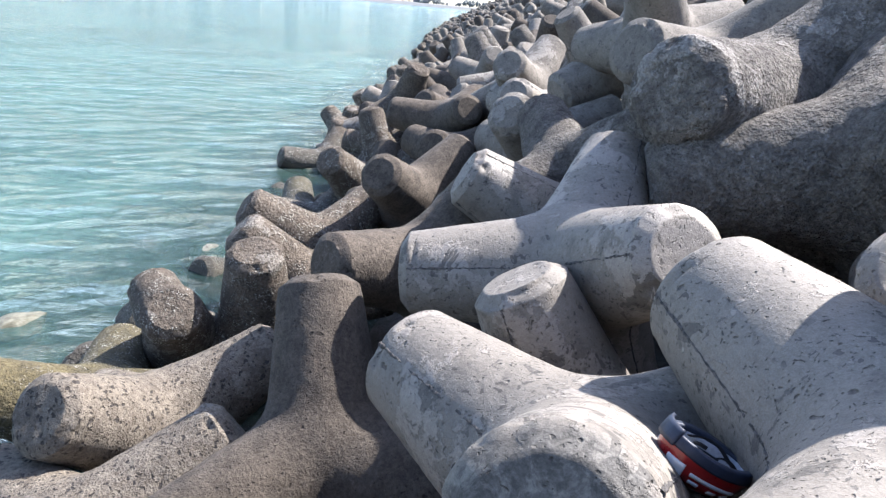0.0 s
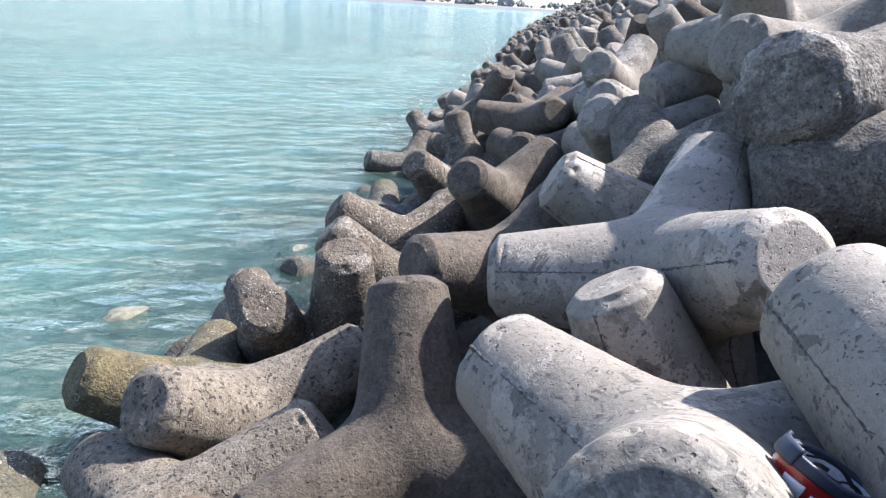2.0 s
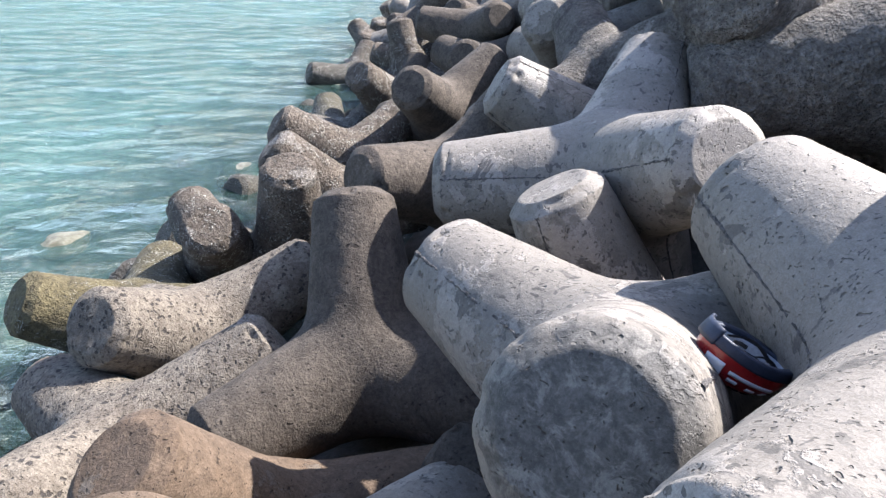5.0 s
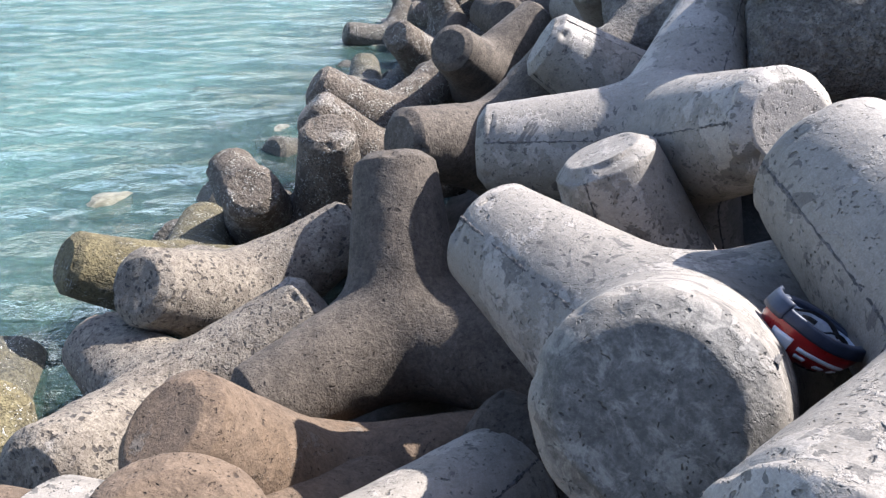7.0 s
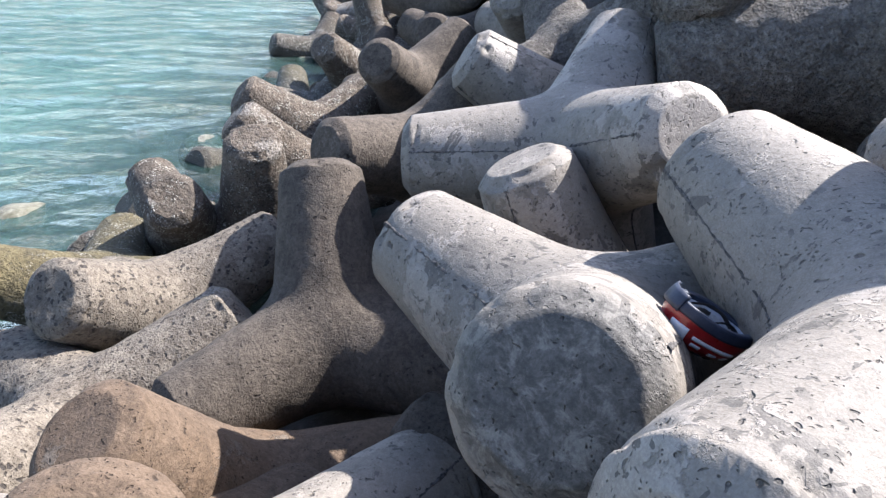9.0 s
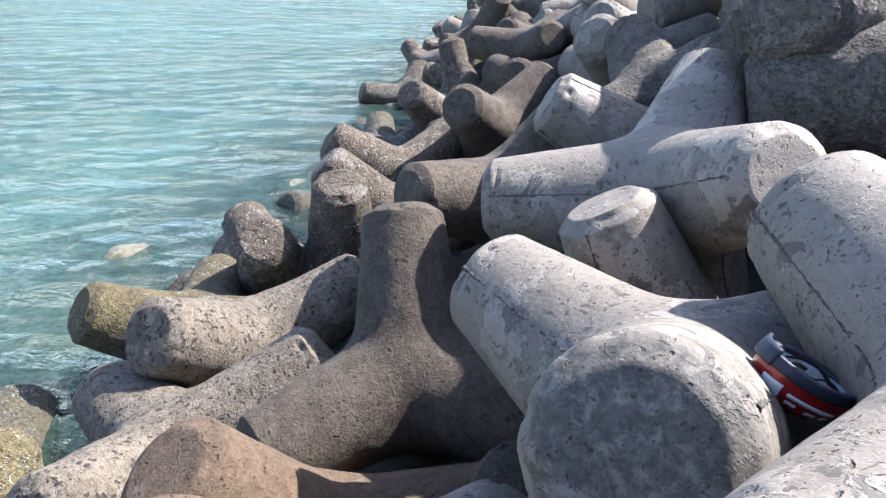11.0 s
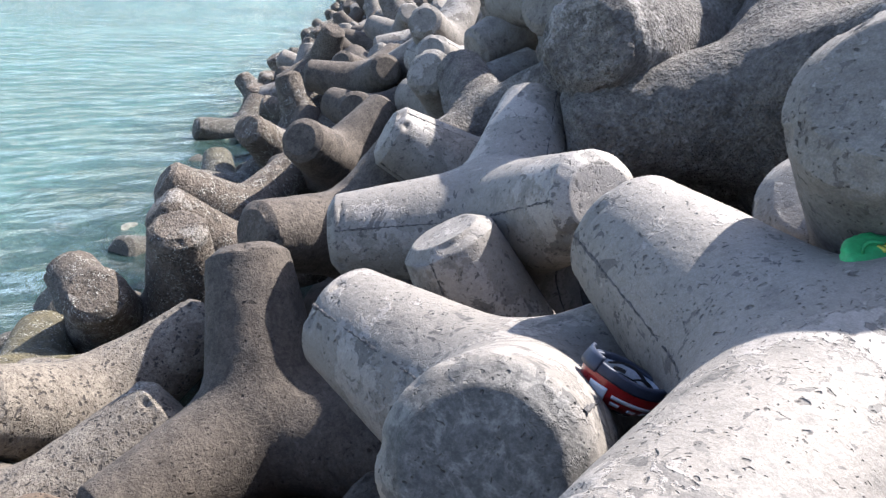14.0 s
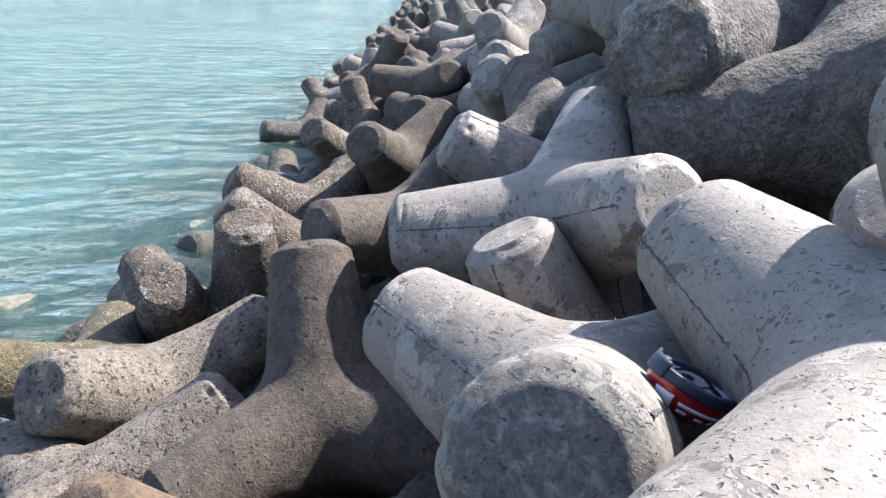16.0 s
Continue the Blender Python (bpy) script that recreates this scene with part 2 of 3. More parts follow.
def casting_mesh(name, around, along, seed, wear):
    """The mesh of one casting; wear: how far, in metres, its surface is eaten and its rims chipped."""
    verts, faces = [], []
    for li in range(4):
        a, u, w = leg_frame(li)
        phi = np.arange(around) * 2 * math.pi / around
        dirs = np.cos(phi)[:, None] * u + np.sin(phi)[:, None] * w
        tmax, t0 = share_angle(li, dirs), math.atan2(TIP_R, LEG)
        rings = []
        for k in range(along + 1):
            th = t0 + (tmax - t0) * (k / along) ** 1.9
            rings.append(on_surface(np.cos(th)[:, None] * a + np.sin(th)[:, None] * dirs))
        cap = []
        for up, inw in ((1.0, TIP_R - 0.06), (1.0, TIP_R - 0.15), (1.0, CHAMFER_IN + 0.022), (0.995, CHAMFER_IN + 0.004), (0.90, CHAMFER_IN * 0.95), (0.5, CHAMFER_IN * 0.5), (0.10, CHAMFER_IN * 0.06), (0.0, 0.0), (-0.16, -0.0005)):
            cap.append(a * (LEG + CHAMFER * up) + dirs * (TIP_R - inw))
        rows = cap + [r for r in rings[1:]] if along > 8 else cap[3:8:2] + rings[1:]
        base, n = len(verts), len(rows)
        for ring in rows:
            verts.extend(ring.tolist())
        for k in range(n - 1):
            for j in range(around):
                j2 = (j + 1) % around
                faces.append((base + k * around + j, base + (k + 1) * around + j, base + (k + 1) * around + j2, base + k * around + j2))
        verts.append((a * (LEG + CHAMFER)).tolist())
        for j in range(around):
            faces.append((len(verts) - 1, base + j, base + (j + 1) % around))
    me = bpy.data.meshes.new(name)
    me.from_pydata(verts, [], faces)
    bm = bmesh.new()
    bm.from_mesh(me)
    bmesh.ops.remove_doubles(bm, verts=bm.verts, dist=0.003)
    bmesh.ops.recalc_face_normals(bm, faces=bm.faces)
    if wear > 0:
        shift = Vector((seed * 7.3, seed * 3.1, seed * 5.7))
        moves = []
        for vert in bm.verts:
            p = vert.co
            lump = noise.noise((p + shift) * 2.2) * 0.9 + noise.noise((p + shift) * 6.5) * 0.55 + noise.noise((p + shift) * 17.0) * 0.35
            tip = max(p.dot(Vector(ax)) for ax in AX)
            chip = max(0.0, noise.noise((p + shift) * 9.0) - 0.25) * 0.06 if LEG - 0.05 < tip < LEG + CHAMFER * 0.98 else 0.0
            moves.append(vert.normal * (lump * wear - chip))
        for vert, mv in zip(bm.verts, moves):
            vert.co += mv
    for fc in bm.faces:
        fc.smooth = True
    bm.to_mesh(me)
    bm.free()
    return me


def seam_mesh(name, li, side, seed):
    """The rough fin of grout that the mould left along one leg."""
    rng = random.Random(seed)
    a, u, w = leg_frame(li)
    phi = radians(120 * side)
    d = math.cos(phi) * u + math.sin(phi) * w
    across = np.cross(a, d)
    t0, t1 = math.atan2(TIP_R, LEG), share_angle(li, d[None])[0]
    verts, faces, n = [], [], 60
    for k in range(n + 1):
        th = t0 + (t1 * 0.98 - t0) * (k / n) ** 2.2
        p = on_surface((math.cos(th) * a + math.sin(th) * d)[None])[0]
        half, high = rng.uniform(0.004, 0.013), rng.uniform(0.001, 0.005)
        sway = across * rng.uniform(-0.003, 0.003)
        if rng.random() < 0.05:
            high = -0.004
        verts += [(p - across * half * 1.3 - d * 0.006 + sway).tolist(), (p - across * half * 0.4 + d * high + sway).tolist(), (p + across * half * 0.4 + d * high * 0.8 + sway).tolist(), (p + across * half * 1.3 - d * 0.006 + sway).tolist()]
        if k:
            b = 4 * k
            faces += [(b - 4 + j, b - 3 + j, b + 1 + j, b + j) for j in range(3)]
    me = bpy.data.meshes.new(name)
    me.from_pydata(verts, [], faces)
    me.materials.append(SEAM)
    return me


WEAR = {"smooth": 0.005, "worn": 0.005, "dull": 0.006, "rough": 0.020, "brown": 0.010, "ochre": 0.009, "pitted": 0.013, "algae": 0.014, "tidal": 0.014}
CASTINGS = {}
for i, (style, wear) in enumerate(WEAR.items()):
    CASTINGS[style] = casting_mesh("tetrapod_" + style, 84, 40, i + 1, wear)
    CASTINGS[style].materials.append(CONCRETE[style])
FAR_CASTINGS = {}
for i, style in enumerate(("dull", "brown", "tidal", "rough")):
    FAR_CASTINGS[style] = casting_mesh("tetrapod_far_" + style, 24, 10, i + 11, 0.012)
    FAR_CASTINGS[style].materials.append(CONCRETE[style])
SEAMS = [seam_mesh("mould_seam", li, side, li * 3 + side) for li in range(4) for side in range(3)]
HUBS = []


tones = random.Random(3)


def split_legs(me):
    """One mesh a leg, each with its share of the hub, shaded as one casting."""
    full = np.array([v.normal[:] for v in me.vertices])
    legs = []
    for li in range(4):
        used, faces = {}, []
        for p in me.polygons:
            if int(np.argmax(AX @ np.array(p.center))) == li:
                faces.append([used.setdefault(i, len(used)) for i in p.vertices])
        leg = bpy.data.meshes.new("leg")
        leg.from_pydata([me.vertices[i].co[:] for i in used], [], faces)
        for p in leg.polygons:
            p.use_smooth = True
        leg.normals_split_custom_set_from_vertices([full[i].tolist() for i in used])
        leg.materials.append(me.materials[0])
        legs.append(leg)
    return legs


LEGS = {style: split_legs(me) for style, me in CASTINGS.items()}


def tetrapod(m, style, far=None, size=1.0):
    tone = tones.random()
    if far is None:
        ob = new("tetrapod")
        for li, me in enumerate(LEGS[style]):
            leg = new("leg", me)
            leg.parent = ob
            leg["tone"] = tone
            if style in ("smooth", "worn"):
                for me_seam in SEAMS[li * 3:li * 3 + 3]:
                    seam = new("mould_seam", me_seam)
                    seam.parent = leg
                    seam["tone"] = tone
    else:
        ob = new("tetrapod", (FAR_CASTINGS if far else CASTINGS)[style])
    ob["tone"] = tone
    ob.matrix_world = m @ Matrix.Scale(size, 4)
    HUBS.append(m.translation.copy())
    return tagged(ob, LABEL[style], "tetrapod", "breakwater armour units")


# ---- sea, seabed, core of the breakwater ----
def shore(y):
    """x of the waterline at y, along the breakwater."""
    return -4.6 + 4.8 * (1 - math.exp(-max(y, -20) / 20.0)) + 0.07 * max(0.0, y - 20) + 0.0002 * max(0.0, y - 60) ** 2


def water_material():
    g = Nodes("sea_water")
    pos = g.add("NewGeometry").outputs["Position"]
    mp = g.add("Mapping", Vector=pos)
    mp.inputs["Rotation"].default_value = (0, 0, radians(-14))
    mp.inputs["Scale"].default_value = (0.75, 1.35, 1.0)
    v = mp.outputs[0]
    swell = g.noise(v, 0.32, 3.0, 0.5, 0.5)
    chop = g.noise(v, 2.4, 5.0, 0.6, 0.6)
    rip = g.noise(v, 7.5, 4.0, 0.65, 0.5)
    tint = g.mix(g.ramp(g.noise(pos, 0.09, 3.0), 0.35, 0.65), (0.068, 0.124, 0.107), (0.092, 0.165, 0.142))
    # ripple shading painted into the tint: darker where the chop dips
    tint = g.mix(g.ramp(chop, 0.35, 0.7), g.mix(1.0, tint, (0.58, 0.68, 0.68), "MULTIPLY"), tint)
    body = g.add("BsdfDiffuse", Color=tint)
    shallow = g.add("Attribute")
    shallow.attribute_name = "shallow"
    near_bed = shallow.outputs["Fac"]
    # broken foam over the shallows
    froth = g.math("MULTIPLY", g.ramp(g.noise(v, 0.9, 3.0, 0.6, 0.4), 0.54, 0.66), g.ramp(g.noise(v, 7.0, 5.0, 0.75, 1.0), 0.44, 0.62))
    froth = g.math("MULTIPLY", g.math("MULTIPLY", froth, g.ramp(near_bed, 0.15, 0.6)), 0.5)
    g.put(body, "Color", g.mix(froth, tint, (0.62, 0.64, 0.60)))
    clear = g.add("BsdfTransparent", Color=(0.50, 0.74, 0.70, 1))
    m1 = g.add("MixShader")
    g.put(m1, "0", g.math("MAXIMUM", froth, g.math("SUBTRACT", 0.90, g.math("MULTIPLY", near_bed, 0.66))))
    g.tree.links.new(clear.outputs[0], m1.inputs[1])
    g.tree.links.new(body.outputs[0], m1.inputs[2])
    n = g.bump(swell, 0.6, 0.5)
    n = g.bump(chop, 0.9, 0.22, n)
    n = g.bump(rip, 1.0, 0.075, n)
    gloss = g.add("BsdfGlossy", Color=(1, 1, 1, 1), Roughness=0.05, Normal=n)
    g.put(body, "Normal", n)
    fr = g.add("Fresnel", IOR=1.34, Normal=n)
    m2 = g.add("MixShader")
    g.tree.links.new(fr.outputs[0], m2.inputs[0])
    g.tree.links.new(m1.outputs[0], m2.inputs[1])
    g.tree.links.new(gloss.outputs[0], m2.inputs[2])
    g.tree.links.new(m2.outputs[0], g.out.inputs["Surface"])
    return g.mat


def stone_material(name, a, b, wet=0.5):
    g = Nodes(name)
    v, rnd = g.local()
    f, h = g.noise(v, 3.0, 6.0, 0.7), g.noise(v, 22.0, 5.0, 0.7)
    c = g.mix(g.ramp(f, 0.32, 0.68), a, b)
    c = g.mix(g.math("MULTIPLY", g.ramp(h, 0.35, 0.65), 0.5), g.mix(1.0, c, (0.5, 0.5, 0.48), "MULTIPLY"), c)
    g.put(g.bsdf, "Base Color", c)
    g.put(g.bsdf, "Roughness", wet)
    g.put(g.bsdf, "Normal", g.bump(h, 0.8, 0.02, g.bump(f, 0.6, 0.08)))
    return g.mat


SEA = water_material()
BED = stone_material("seabed_sand_stone", (0.05, 0.07, 0.06), (0.20, 0.21, 0.16), 0.8)
CORE = stone_material("quarry_core_stone", (0.05, 0.046, 0.042), (0.13, 0.12, 0.11), 0.9)
AWASH = stone_material("algae_boulder", (0.13, 0.12, 0.07), (0.34, 0.32, 0.24), 0.45)


def grid_mesh(name, xs, ys, height):
    verts = [(x, y, height(x, y)) for y in ys for x in xs]
    n = len(xs)
    faces = [(j * n + i, j * n + i + 1, (j + 1) * n + i + 1, (j + 1) * n + i) for j in range(len(ys) - 1) for i in range(n - 1)]
    me = bpy.data.meshes.new(name)
    me.from_pydata(verts, [], faces)
    for p in me.polygons:
        p.use_smooth = True
    return me


def waves(x, y):
    fade = max(0.0, 1 - math.hypot(x, y) / 90)
    p = Vector((x * 0.55 + y * 0.18, y * 1.1 - x * 0.2, 0))
    return fade * (0.045 * noise.noise(p * 0.5) + 0.03 * noise.noise(p * 1.4 + Vector((5, 1, 0))) + 0.014 * noise.noise(p * 3.2))


def core_height(x, y):
    u = x - shore(y)
    base = max(-3.4, -1.3 + 0.52 * u)
    return min(base, 3.9) - 0.25 + 0.35 * noise.noise(Vector((x * 0.9, y * 0.9, 0)))


near = [-60 + 0.42 * i for i in range(int(68 / 0.42))]
xs = [-2600, -900, -350, -160, -95] + near + [16, 60, 400, 2600]
ys = [-300, -60, -20] + [-6 + 0.30 * i for i in range(200)] + [58, 66, 78, 95, 130, 200, 400, 900, 2400, 4500]
me = grid_mesh("water", xs, ys, waves)
shallows = me.attributes.new("shallow", "FLOAT", "POINT")
for i, vert in enumerate(me.vertices):
    u = vert.co.x - shore(vert.co.y)
    shallows.data[i].value = min(1.0, max(0.0, (u + 3.4) / 3.0)) if vert.co.y < 300 else 0.0
me.materials.append(SEA)
water = tagged(new("water", me), "turquoise sea water with small ripples beside the breakwater", "sea", kind="structure")


xs = [-2600, -500, -120, -60, -30] + [-20 + 0.8 * i for i in range(60)] + [40, 120, 900]
ys = [-300, -60] + [-20 + 1.0 * i for i in range(90)] + [80, 95, 115, 140, 170, 210, 260, 350, 600, 4500]
me = grid_mesh("ground", xs, ys, core_height)
me.materials.append(CORE)
me.materials.append(BED)
for p in me.polygons:
    c = p.center
    p.material_index = 1 if c.z < -1.6 else 0
ground = tagged(new("ground", me), "dark quarry stone core and pale sandy seabed", "ground", kind="structure")

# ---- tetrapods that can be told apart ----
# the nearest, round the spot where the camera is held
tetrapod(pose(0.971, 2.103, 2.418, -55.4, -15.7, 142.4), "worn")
tetrapod(pose(1.678, 1.234, 3.053, 81.4, -7.1, -168.1), "smooth")
tetrapod(pose(-0.229, 3.927, 1.239, -7.4, 32.6, 89.8), "brown")
tetrapod(pose(1.469, 4.328, 2.562, 96.8, -26.2, -100.7), "smooth")
tetrapod(pose(1.459, 3.405, 1.697, 78.8, 36.8, 79.4), "smooth")
tetrapod(pose(-0.678, 2.617, 0.877, -150.5, 36.1, 130.1), "ochre")
tetrapod(pose(-1.004, 1.585, 1.360, -15.4, -17.8, 167.6), "ochre")
tetrapod(pose(-0.401, 1.268, 1.767, -104.0, -61.6, -26.2), "smooth")
tetrapod(pose(1.291, 1.959, 1.469, -87.9, -37.4, 56.0), "brown")
# up the slope
tetrapod(pose(3.581, 4.351, 3.460, 52.0, 49.1, -30.9), "rough", size=1.3)
tetrapod(pose(3.302, 5.615, 3.643, -94.1, -53.1, 21.2), "rough", size=1.3)
tetrapod(pose(2.757, 2.011, 3.226, -85.2, -40.7, -131.1), "dull", size=1.1)
tetrapod(pose(3.016, 2.653, 2.601, -15.4, 43.2, -174.1), "smooth")
tetrapod(pose(1.885, 5.936, 2.250, -61.9, 6.7, 89.7), "smooth")
tetrapod(pose(2.050, 6.962, 2.603, -172.9, 34.6, -153.2), "rough")
tetrapod(pose(3.296, 6.952, 3.800, -85.1, 72.6, 16.9), "dull")
tetrapod(pose(3.458, 8.831, 4.022, -163.1, -24.8, -117.1), "dull")
tetrapod(pose(3.478, 9.932, 3.689, -87.3, 37.7, 2.4), "dull")
tetrapod(pose(2.196, 9.085, 2.489, -161.1, -11.3, -121.8), "dull")
tetrapod(pose(2.596, 11.340, 2.578, -170.8, -4.3, -121.9), "smooth")
tetrapod(pose(2.550, 12.782, 2.889, -135.4, -12.8, -102.1), "dull")
tetrapod(pose(4.266, 14.483, 3.375, -128.2, -8.4, 38.4), "dull")
# down to the water
tetrapod(pose(-1.807, 3.530, 0.664, -160.3, -6.5, -100.3), "pitted")
tetrapod(pose(-1.785, 5.011, 0.618, -155.9, -19.3, -107.2), "pitted")
tetrapod(pose(-2.119, 7.015, 0.275, -25.6, 34.3, -122.0), "tidal")
tetrapod(pose(-2.580, 5.779, 0.219, 164.9, 0.4, -18.2), "algae")
tetrapod(pose(-3.724, 3.719, -0.208, 8.6, 38.3, -17.2), "algae")
tetrapod(pose(-1.298, 7.004, 0.559, 115.6, 8.0, 87.6), "tidal")
tetrapod(pose(-0.794, 8.061, 0.626, -47.3, -8.5, 87.4), "tidal")
tetrapod(pose(-0.809, 9.120, 0.813, -151.9, -13.3, 56.9), "tidal")
tetrapod(pose(0.547, 6.161, 1.776, -11.1, -33.3, -138.4), "brown")
tetrapod(pose(0.475, 9.649, 1.498, -111.1, -32.4, 61.0), "brown")
tetrapod(pose(1.287, 12.092, 1.617, -168.1, -2.2, -110.8), "brown")
tetrapod(pose(1.251, 13.616, 2.003, -7.7, 82.6, 159.5), "brown")
tetrapod(pose(-2.822, 12.476, -1.159, 169.4, 75.0, -54.4), "tidal")
tetrapod(pose(-1.203, 12.714, -0.080, -61.7, -41.9, 79.4), "tidal")
tetrapod(pose(-0.482, 13.216, 0.698, -83.7, -18.9, 27.3), "tidal")
tetrapod(pose(-1.743, 13.562, -0.285, -60.2, -27.8, -7.8), "algae")
tetrapod(pose(1.706, 15.683, 0.892, 71.9, -26.8, -97.9), "brown")
tetrapod(pose(-0.018, 14.655, 0.249, 30.6, -37.6, -138.7), "brown")
tetrapod(pose(0.116, 17.208, 0.541, 75.4, -35.1, -92.1), "tidal")
tetrapod(pose(-0.051, 15.838, 0.655, 3.3, -24.4, -51.6), "tidal")
tetrapod(pose(1.463, 16.099, 1.693, -19.1, 62.8, -148.8), "brown")
tetrapod(pose(0.416, 18.365, 1.628, -79.9, 41.7, 14.3), "tidal")

# ---- lower layer and farther run of tetrapods ----
rng = random.Random(5)
SKIP = {86, 87, 92, 96, 95, 104, 132, 166, 167}
placed = list(HUBS)
count = 0
FAR_ROWS = []


def random_turn():
    return Euler((rng.uniform(0, 6.283), math.acos(rng.uniform(-1, 1)), rng.uniform(0, 6.283))).to_matrix().to_4x4()


y = -9.0
while y < 230:
    step = 1.5 if y < 60 else 1.8
    u = -1.3 if y < 9 else 0.2
    while u < 13.0:
        x, yy = shore(y) + u + rng.uniform(-0.35, 0.35), y + rng.uniform(-0.4, 0.4)
        slope = min(0.52 * (u + 0.4), 5.6)
        turn, style_pick, dz = random_turn(), rng.random(), rng.uniform(-0.3, 0.3)
        low = yy < 16
        z = slope + dz - (1.05 if low else 0.35)
        if low:
            clear = min((Vector((x, yy, z)) - h).length for h in placed) > 1.0 and math.hypot(x, yy) > 1.4
        else:
            clear = min((Vector((x, yy, z)) - h).length for h in placed[-60:]) > 0.95
        count += 1
        if clear:
            if count not in SKIP:
                style = "tidal" if z < 0.5 else ("brown" if style_pick < (0.5 if z < 2.2 else 0.18) else ("dull" if style_pick < 0.85 else "rough"))
                m = Matrix.Translation((x, yy, z)) @ turn
                if yy < 46:
                    tetrapod(m, style, yy > 10)
                else:
                    FAR_ROWS.append((m, style))
                placed.append(Vector((x, yy, z)))
        u += step
    y += step

if FAR_ROWS:
    small = {s: casting_mesh("far_" + s, 12, 5, 0, 0) for s in ("dull", "brown", "tidal", "rough")}
    parts = {s: ([], []) for s in small}
    for m, style in FAR_ROWS:
        vs, fs = parts[style]
        base = len(vs)
        vs.extend((m @ vert.co)[:] for vert in small[style].vertices)
        fs.extend(tuple(base + i for i in p.vertices) for p in small[style].polygons)
    for style, (vs, fs) in parts.items():
        me = bpy.data.meshes.new("distant_tetrapods")
        me.from_pydata(vs, [], fs)
        for p in me.polygons:
            p.use_smooth = True
        me.materials.append(CONCRETE[style])
        tagged(new("distant_tetrapods", me), "distant heap of grey and brown concrete tetrapods", "tetrapods", kind="stuff")


# ---- things ----
def part(name, bm, mat, parent=None, label="", smooth=True):
    me = bpy.data.meshes.new(name)
    bmesh.ops.recalc_face_normals(bm, faces=bm.faces)
    for fc in bm.faces:
        fc.smooth = smooth
    bm.to_mesh(me)
    bm.free()
    me.materials.append(mat)
    ob = new(name, me)
    if parent is not None:
        ob.parent = parent
    if label:
        tagged(ob, label)
    return ob


def plastic(name, a, b, rough, scale=40.0, coat=0.0):
    g = Nodes(name)
    v, rnd = g.local()
    f = g.noise(v, scale, 4.0, 0.7)
    g.put(g.bsdf, "Base Color", g.mix(g.ramp(f, 0.35, 0.7), a, b))
    g.put(g.bsdf, "Roughness", g.math("ADD", rough, g.math("MULTIPLY", f, 0.15)))
    g.put(g.bsdf, "Coat Weight", coat)
    g.put(g.bsdf, "Normal", g.bump(g.noise(v, 120.0, 2.0), 0.15, 0.002))
    return g.mat


RED = plastic("red_shell", (0.24, 0.008, 0.010), (0.32, 0.012, 0.014), 0.22, coat=0.4)
NAVY = plastic("navy_rim", (0.012, 0.018, 0.035), (0.022, 0.03, 0.055), 0.42)
WHITE = plastic("white_shell", (0.62, 0.64, 0.68), (0.72, 0.74, 0.77), 0.3, coat=0.3)
FOAM = plastic("grey_foam", (0.30, 0.32, 0.36), (0.42, 0.44, 0.48), 0.9)
WEB = plastic("black_webbing", (0.008, 0.008, 0.01), (0.02, 0.02, 0.024), 0.75, 90.0)


def oval(u, w, a, b, h):
    """A point of the helmet's outside: u round it, w from the rim (0) to the crown (1)."""
    k = max(0.0, math.cos(w * math.pi / 2)) ** 0.75
    swell = 1 + 0.05 * math.sin(w * math.pi)
    return Vector((a * k * swell * math.cos(u) + 0.012 * w, b * k * swell * math.sin(u), h * math.sin(w * math.pi / 2)))


def patch(u0, u1, w0, w1, nu, nw, grow, thick, wave=0.0):
    """A curved plate of the helmet with thickness."""
    bm = bmesh.new()
    layers = []
    for off in (grow, grow - thick):
        rows = []
        for j in range(nw + 1):
            w = w0 + (w1 - w0) * j / nw
            row = []
            for i in range(nu + 1):
                u = u0 + (u1 - u0) * i / nu
                ww = w + wave * math.sin(3 * u)
                row.append(bm.verts.new(oval(u, ww, 0.148 + off, 0.108 + off, 0.132 + off)))
            rows.append(row)
        layers.append(rows)
    for rows in layers:
        for j in range(nw):
            for i in range(nu):
                bm.faces.new((rows[j][i], rows[j][i + 1], rows[j + 1][i + 1], rows[j + 1][i]))
    o, n = layers
    for j in (0, nw):
        for i in range(nu):
            bm.faces.new((o[j][i], o[j][i + 1], n[j][i + 1], n[j][i]))
    for i in (0, nu):
        for j in range(nw):
            bm.faces.new((o[j][i], o[j + 1][i], n[j + 1][i], n[j][i]))
    bmesh.ops.remove_doubles(bm, verts=bm.verts, dist=0.0005)
    return bm


def tube(points, radius, sides=8, flat=1.0):
    bm = bmesh.new()
    rings = []
    for k, p in enumerate(points):
        t = (points[min(k + 1, len(points) - 1)] - points[max(k - 1, 0)]).normalized()
        a = t.orthogonal().normalized()
        b = t.cross(a)
        rings.append([bm.verts.new(p + radius * (math.cos(q) * a + flat * math.sin(q) * b)) for q in [2 * math.pi * i / sides for i in range(sides)]])
    for r0, r1 in zip(rings, rings[1:]):
        for i in range(sides):
            bm.faces.new((r0[i], r0[(i + 1) % sides], r1[(i + 1) % sides], r1[i]))
    bm.faces.new(rings[0][::-1])
    bm.faces.new(rings[-1])
    return bm


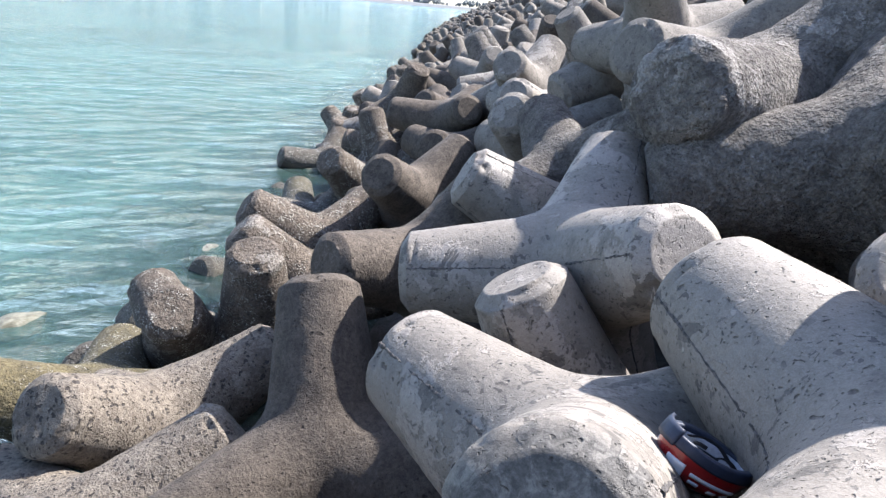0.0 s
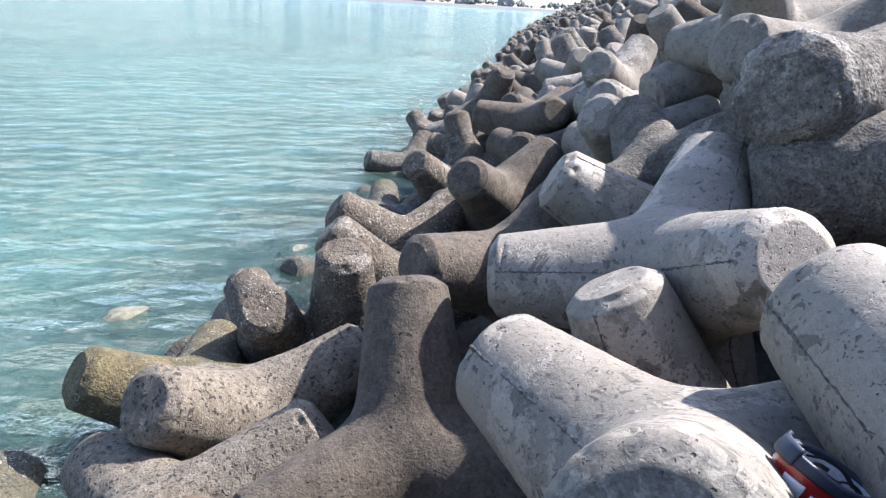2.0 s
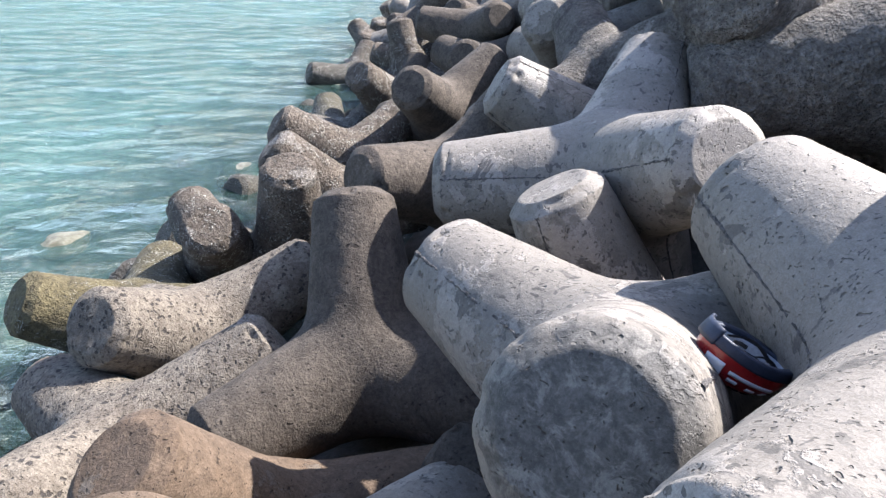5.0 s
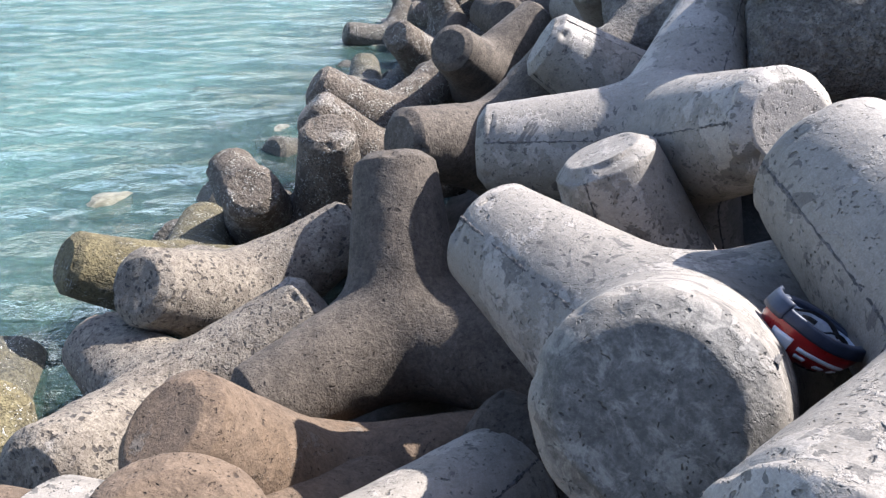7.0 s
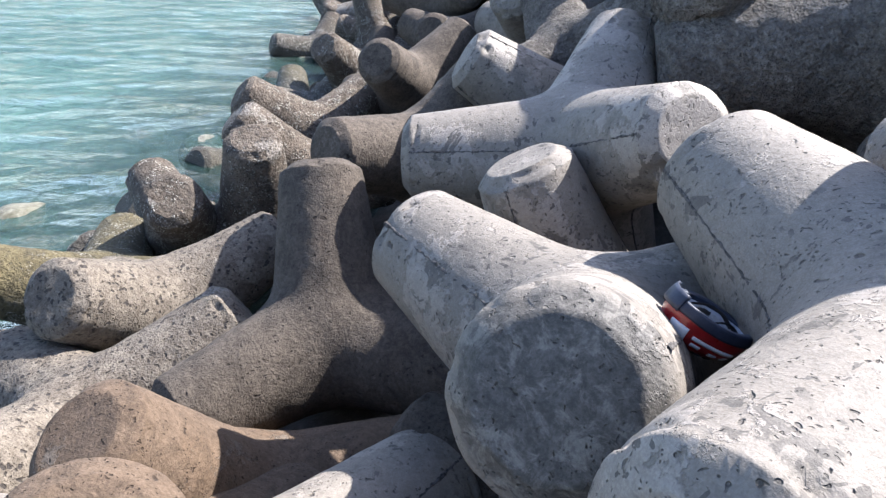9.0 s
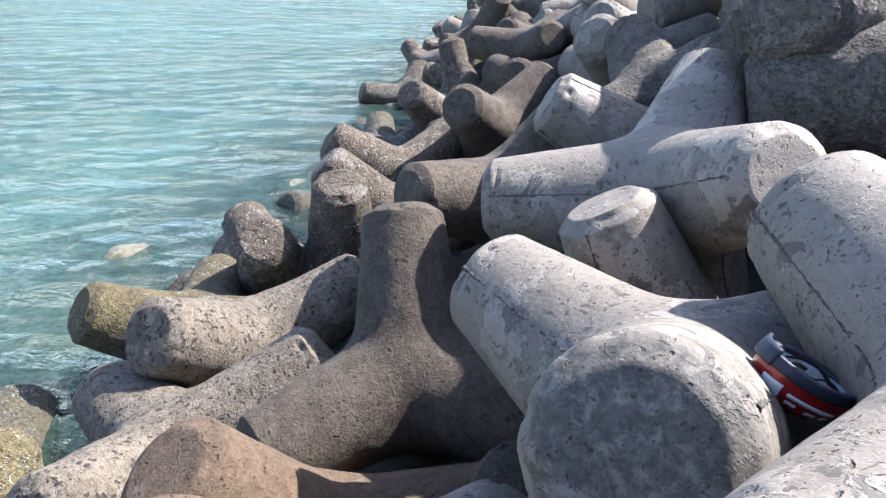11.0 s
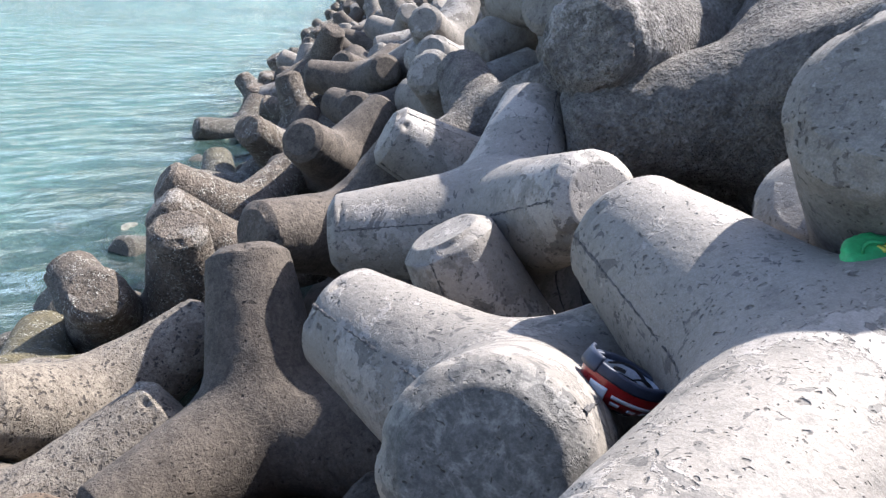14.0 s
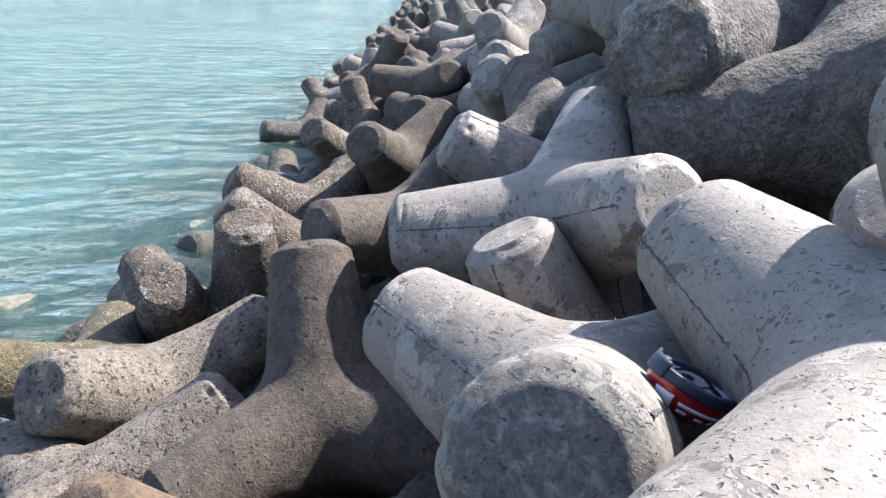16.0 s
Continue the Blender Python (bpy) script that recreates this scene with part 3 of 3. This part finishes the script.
def bicycle_helmet(m):
    top = new("bicycle_helmet")
    top.matrix_world = m
    tau = 2 * math.pi
    part("liner", patch(0, tau, 0.02, 1.0, 40, 12, -0.016, 0.012), FOAM, top, "grey-white foam liner")
    part("shell", patch(0, tau, 0.06, 1.0, 48, 14, 0.0, 0.012), RED, top, "glossy red plastic shell")
    part("rim_band", patch(0, tau, -0.06, 0.11, 56, 5, 0.006, 0.026, 0.02), NAVY, top, "dark navy rim band")
    part("front_peak", patch(-0.55, 0.55, -0.16, 0.10, 16, 4, 0.014, 0.012), NAVY, top, "dark navy peak")
    for s in (-1, 1):
        part("side_panel", patch(s * 0.5, s * 1.0, 0.24, 0.52, 10, 5, 0.004, 0.006), WHITE, top, "white side panel")
        part("side_stripe", patch(s * 1.15, s * 2.3, 0.30, 0.36, 18, 2, 0.004, 0.005), WHITE, top, "thin white stripe")
        for u, w, lu, lw in ((1.2, 0.44, 0.26, 0.07), (1.75, 0.46, 0.24, 0.07), (2.25, 0.44, 0.2, 0.08), (1.45, 0.66, 0.36, 0.06), (2.1, 0.68, 0.34, 0.06)):
            part("vent", patch(s * u, s * (u + lu), w, w + lw, 6, 2, 0.003, 0.006), WEB if w > 0.6 else WHITE, top)
        pts = [oval(s * 1.2, 0.1, 0.125, 0.085, 0.11) + Vector((0, 0, -0.03 * math.sin(k / 9 * math.pi))) + Vector((-0.14, -s * 0.05, 0)) * (k / 9) for k in range(10)]
        part("chin_strap", tube(pts, 0.009, 6, 0.25), WEB, top, "black webbing chin strap")
    part("buckle", tube([Vector((0.01, 0.0, 0.0)), Vector((0.03, 0.01, 0.0)), Vector((0.05, 0.01, 0.004))], 0.011, 6, 0.5), WEB, top, "black plastic buckle")
    for u in (0.4, 1.6, 2.7, 3.7, 5.0):
        part("pad", patch(u, u + 0.7, 0.2, 0.55, 8, 4, -0.026, 0.010), WEB, top, "black inner pad")
    return tagged(top, "red, navy and white bicycle helmet lying upside down between tetrapods", "helmet")


bicycle_helmet(pose(1.102, 1.604, 3.07, -171.7, -22.7, 168.7))

GREEN = plastic("green_cloth", (0.015, 0.20, 0.055), (0.03, 0.33, 0.10), 0.55, 12.0)
YELLOW = plastic("yellow_print", (0.45, 0.40, 0.05), (0.55, 0.50, 0.08), 0.5)


def cloth_bag(m):
    top = new("bag")
    top.matrix_world = m
    bm = bmesh.new()
    bmesh.ops.create_icosphere(bm, subdivisions=4, radius=1.0)
    for vert in bm.verts:
        p = vert.co.copy()
        fold = 0.16 * noise.noise(p * 1.8) + 0.12 * abs(noise.noise(p * 4.0 + Vector((3, 1, 0)))) + 0.05 * noise.noise(p * 9.0)
        p *= 1 + fold
        vert.co = Vector((p.x * 0.15, p.y * 0.11, p.z * 0.065))
    part("sack", bm, GREEN, top)
    handle = [Vector((-0.10 + 0.02 * k, 0.02 * math.sin(k), 0.05 + 0.04 * math.sin(k / 7 * math.pi))) for k in range(8)]
    part("handle", tube(handle, 0.010, 6, 0.4), GREEN, top)
    bm = bmesh.new()
    for k in range(3):
        bmesh.ops.create_cube(bm, size=1.0, matrix=Matrix.Translation((-0.02 + 0.03 * k, -0.03, 0.066)) @ Matrix.Diagonal((0.018, 0.04 - 0.008 * k, 0.012, 1)))
    part("print", bm, YELLOW, top, "faded yellow printed bars")
    return tagged(top, "crumpled green carrier bag tucked behind a tetrapod leg", "bag")


cloth_bag(pose(1.725, 1.44, 3.555, 14, -10, 20) @ Matrix.Scale(0.68, 4))


def boulder(x, y, z, size, seed):
    bm = bmesh.new()
    bmesh.ops.create_icosphere(bm, subdivisions=3, radius=1.0)
    off = Vector((seed * 3.7, seed * 1.9, 0))
    for vert in bm.verts:
        p = vert.co.copy()
        vert.co = p * (1 + 0.30 * noise.noise(p * 1.3 + off) + 0.10 * noise.noise(p * 3.5 + off))
        vert.co.z *= 0.55
    ob = part("boulder", bm, AWASH)
    ob["tone"] = seed * 0.1
    ob.matrix_world = pose(x, y, z, 0, 0, seed * 57) @ Matrix.Diagonal((size, size * 0.75, size * 0.7, 1))
    return tagged(ob, "pale algae covered boulder just awash in the shallows", "boulder", "boulders in the shallows")


boulder(-4.62, 8.15, -0.11, 0.38, 1)
boulder(-3.95, 11.6, -0.15, 0.34, 2)
boulder(-4.2, 13.0, -0.19, 0.38, 3)
boulder(-3.8, 9.5, -0.17, 0.41, 4)
boulder(-2.95, 11.2, -0.17, 0.45, 5)
boulder(-4.5, 5.9, -0.23, 0.56, 6)
boulder(-5.0, 6.6, -0.31, 0.54, 7)
boulder(-1.9, 17.5, -0.09, 0.36, 8)
boulder(-1.6, 21.5, -0.09, 0.41, 9)

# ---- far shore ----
# distance haze is painted into these base colours as pale greys
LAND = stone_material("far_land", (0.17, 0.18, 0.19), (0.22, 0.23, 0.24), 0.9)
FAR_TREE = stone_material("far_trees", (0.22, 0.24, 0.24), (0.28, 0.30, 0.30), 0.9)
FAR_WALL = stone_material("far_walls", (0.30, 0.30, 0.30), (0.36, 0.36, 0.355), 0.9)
rng = random.Random(11)
xs = [-700 + 20 * i for i in range(60)]
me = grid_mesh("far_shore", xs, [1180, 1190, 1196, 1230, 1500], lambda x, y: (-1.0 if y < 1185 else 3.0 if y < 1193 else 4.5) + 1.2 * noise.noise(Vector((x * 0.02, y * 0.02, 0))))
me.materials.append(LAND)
tagged(new("far_shore", me), "low far shore across the bay, coloured grey for haze", "shore", kind="structure")
vs, fs = [], []
for k in range(170):
    x, h = rng.uniform(-520, 420), rng.uniform(4, 11)
    for j in range(5):
        c = Vector((x + rng.uniform(-4, 4), 1215 + rng.uniform(-10, 10), 4 + h * rng.uniform(0.4, 0.9)))
        r, base = h * rng.uniform(0.2, 0.38), len(vs)
        vs.extend((c + r * Vector(d))[:] for d in ((1, 0, 0), (-1, 0, 0), (0, 1, 0), (0, -1, 0), (0, 0, 1.2), (0, 0, -1.3)))
        fs.extend((base + a, base + b, base + t) for t in (4, 5) for a, b in ((0, 2), (2, 1), (1, 3), (3, 0)))
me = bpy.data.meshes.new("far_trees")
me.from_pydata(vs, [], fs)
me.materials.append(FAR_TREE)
tagged(new("far_trees", me), "row of trees on the far shore, coloured pale grey for haze", "trees", kind="stuff")


def far_building(x, w, h):
    top = new("building")
    top.matrix_world = pose(x, 1240, 4)
    bm = bmesh.new()
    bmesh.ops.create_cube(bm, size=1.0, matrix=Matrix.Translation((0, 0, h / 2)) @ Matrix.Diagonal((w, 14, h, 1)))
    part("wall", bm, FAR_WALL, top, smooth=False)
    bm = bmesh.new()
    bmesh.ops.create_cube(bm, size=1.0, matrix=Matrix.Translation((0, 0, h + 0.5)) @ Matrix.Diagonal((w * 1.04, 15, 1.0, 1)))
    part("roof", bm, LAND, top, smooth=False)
    return tagged(top, "low building on the far shore, coloured pale for haze", "building", "buildings on the far shore")


for x, w, h in ((-330, 30, 12), (-262, 60, 9), (-180, 24, 14), (-120, 46, 8), (-30, 34, 10), (40, 26, 13)):
    far_building(x, w, h)
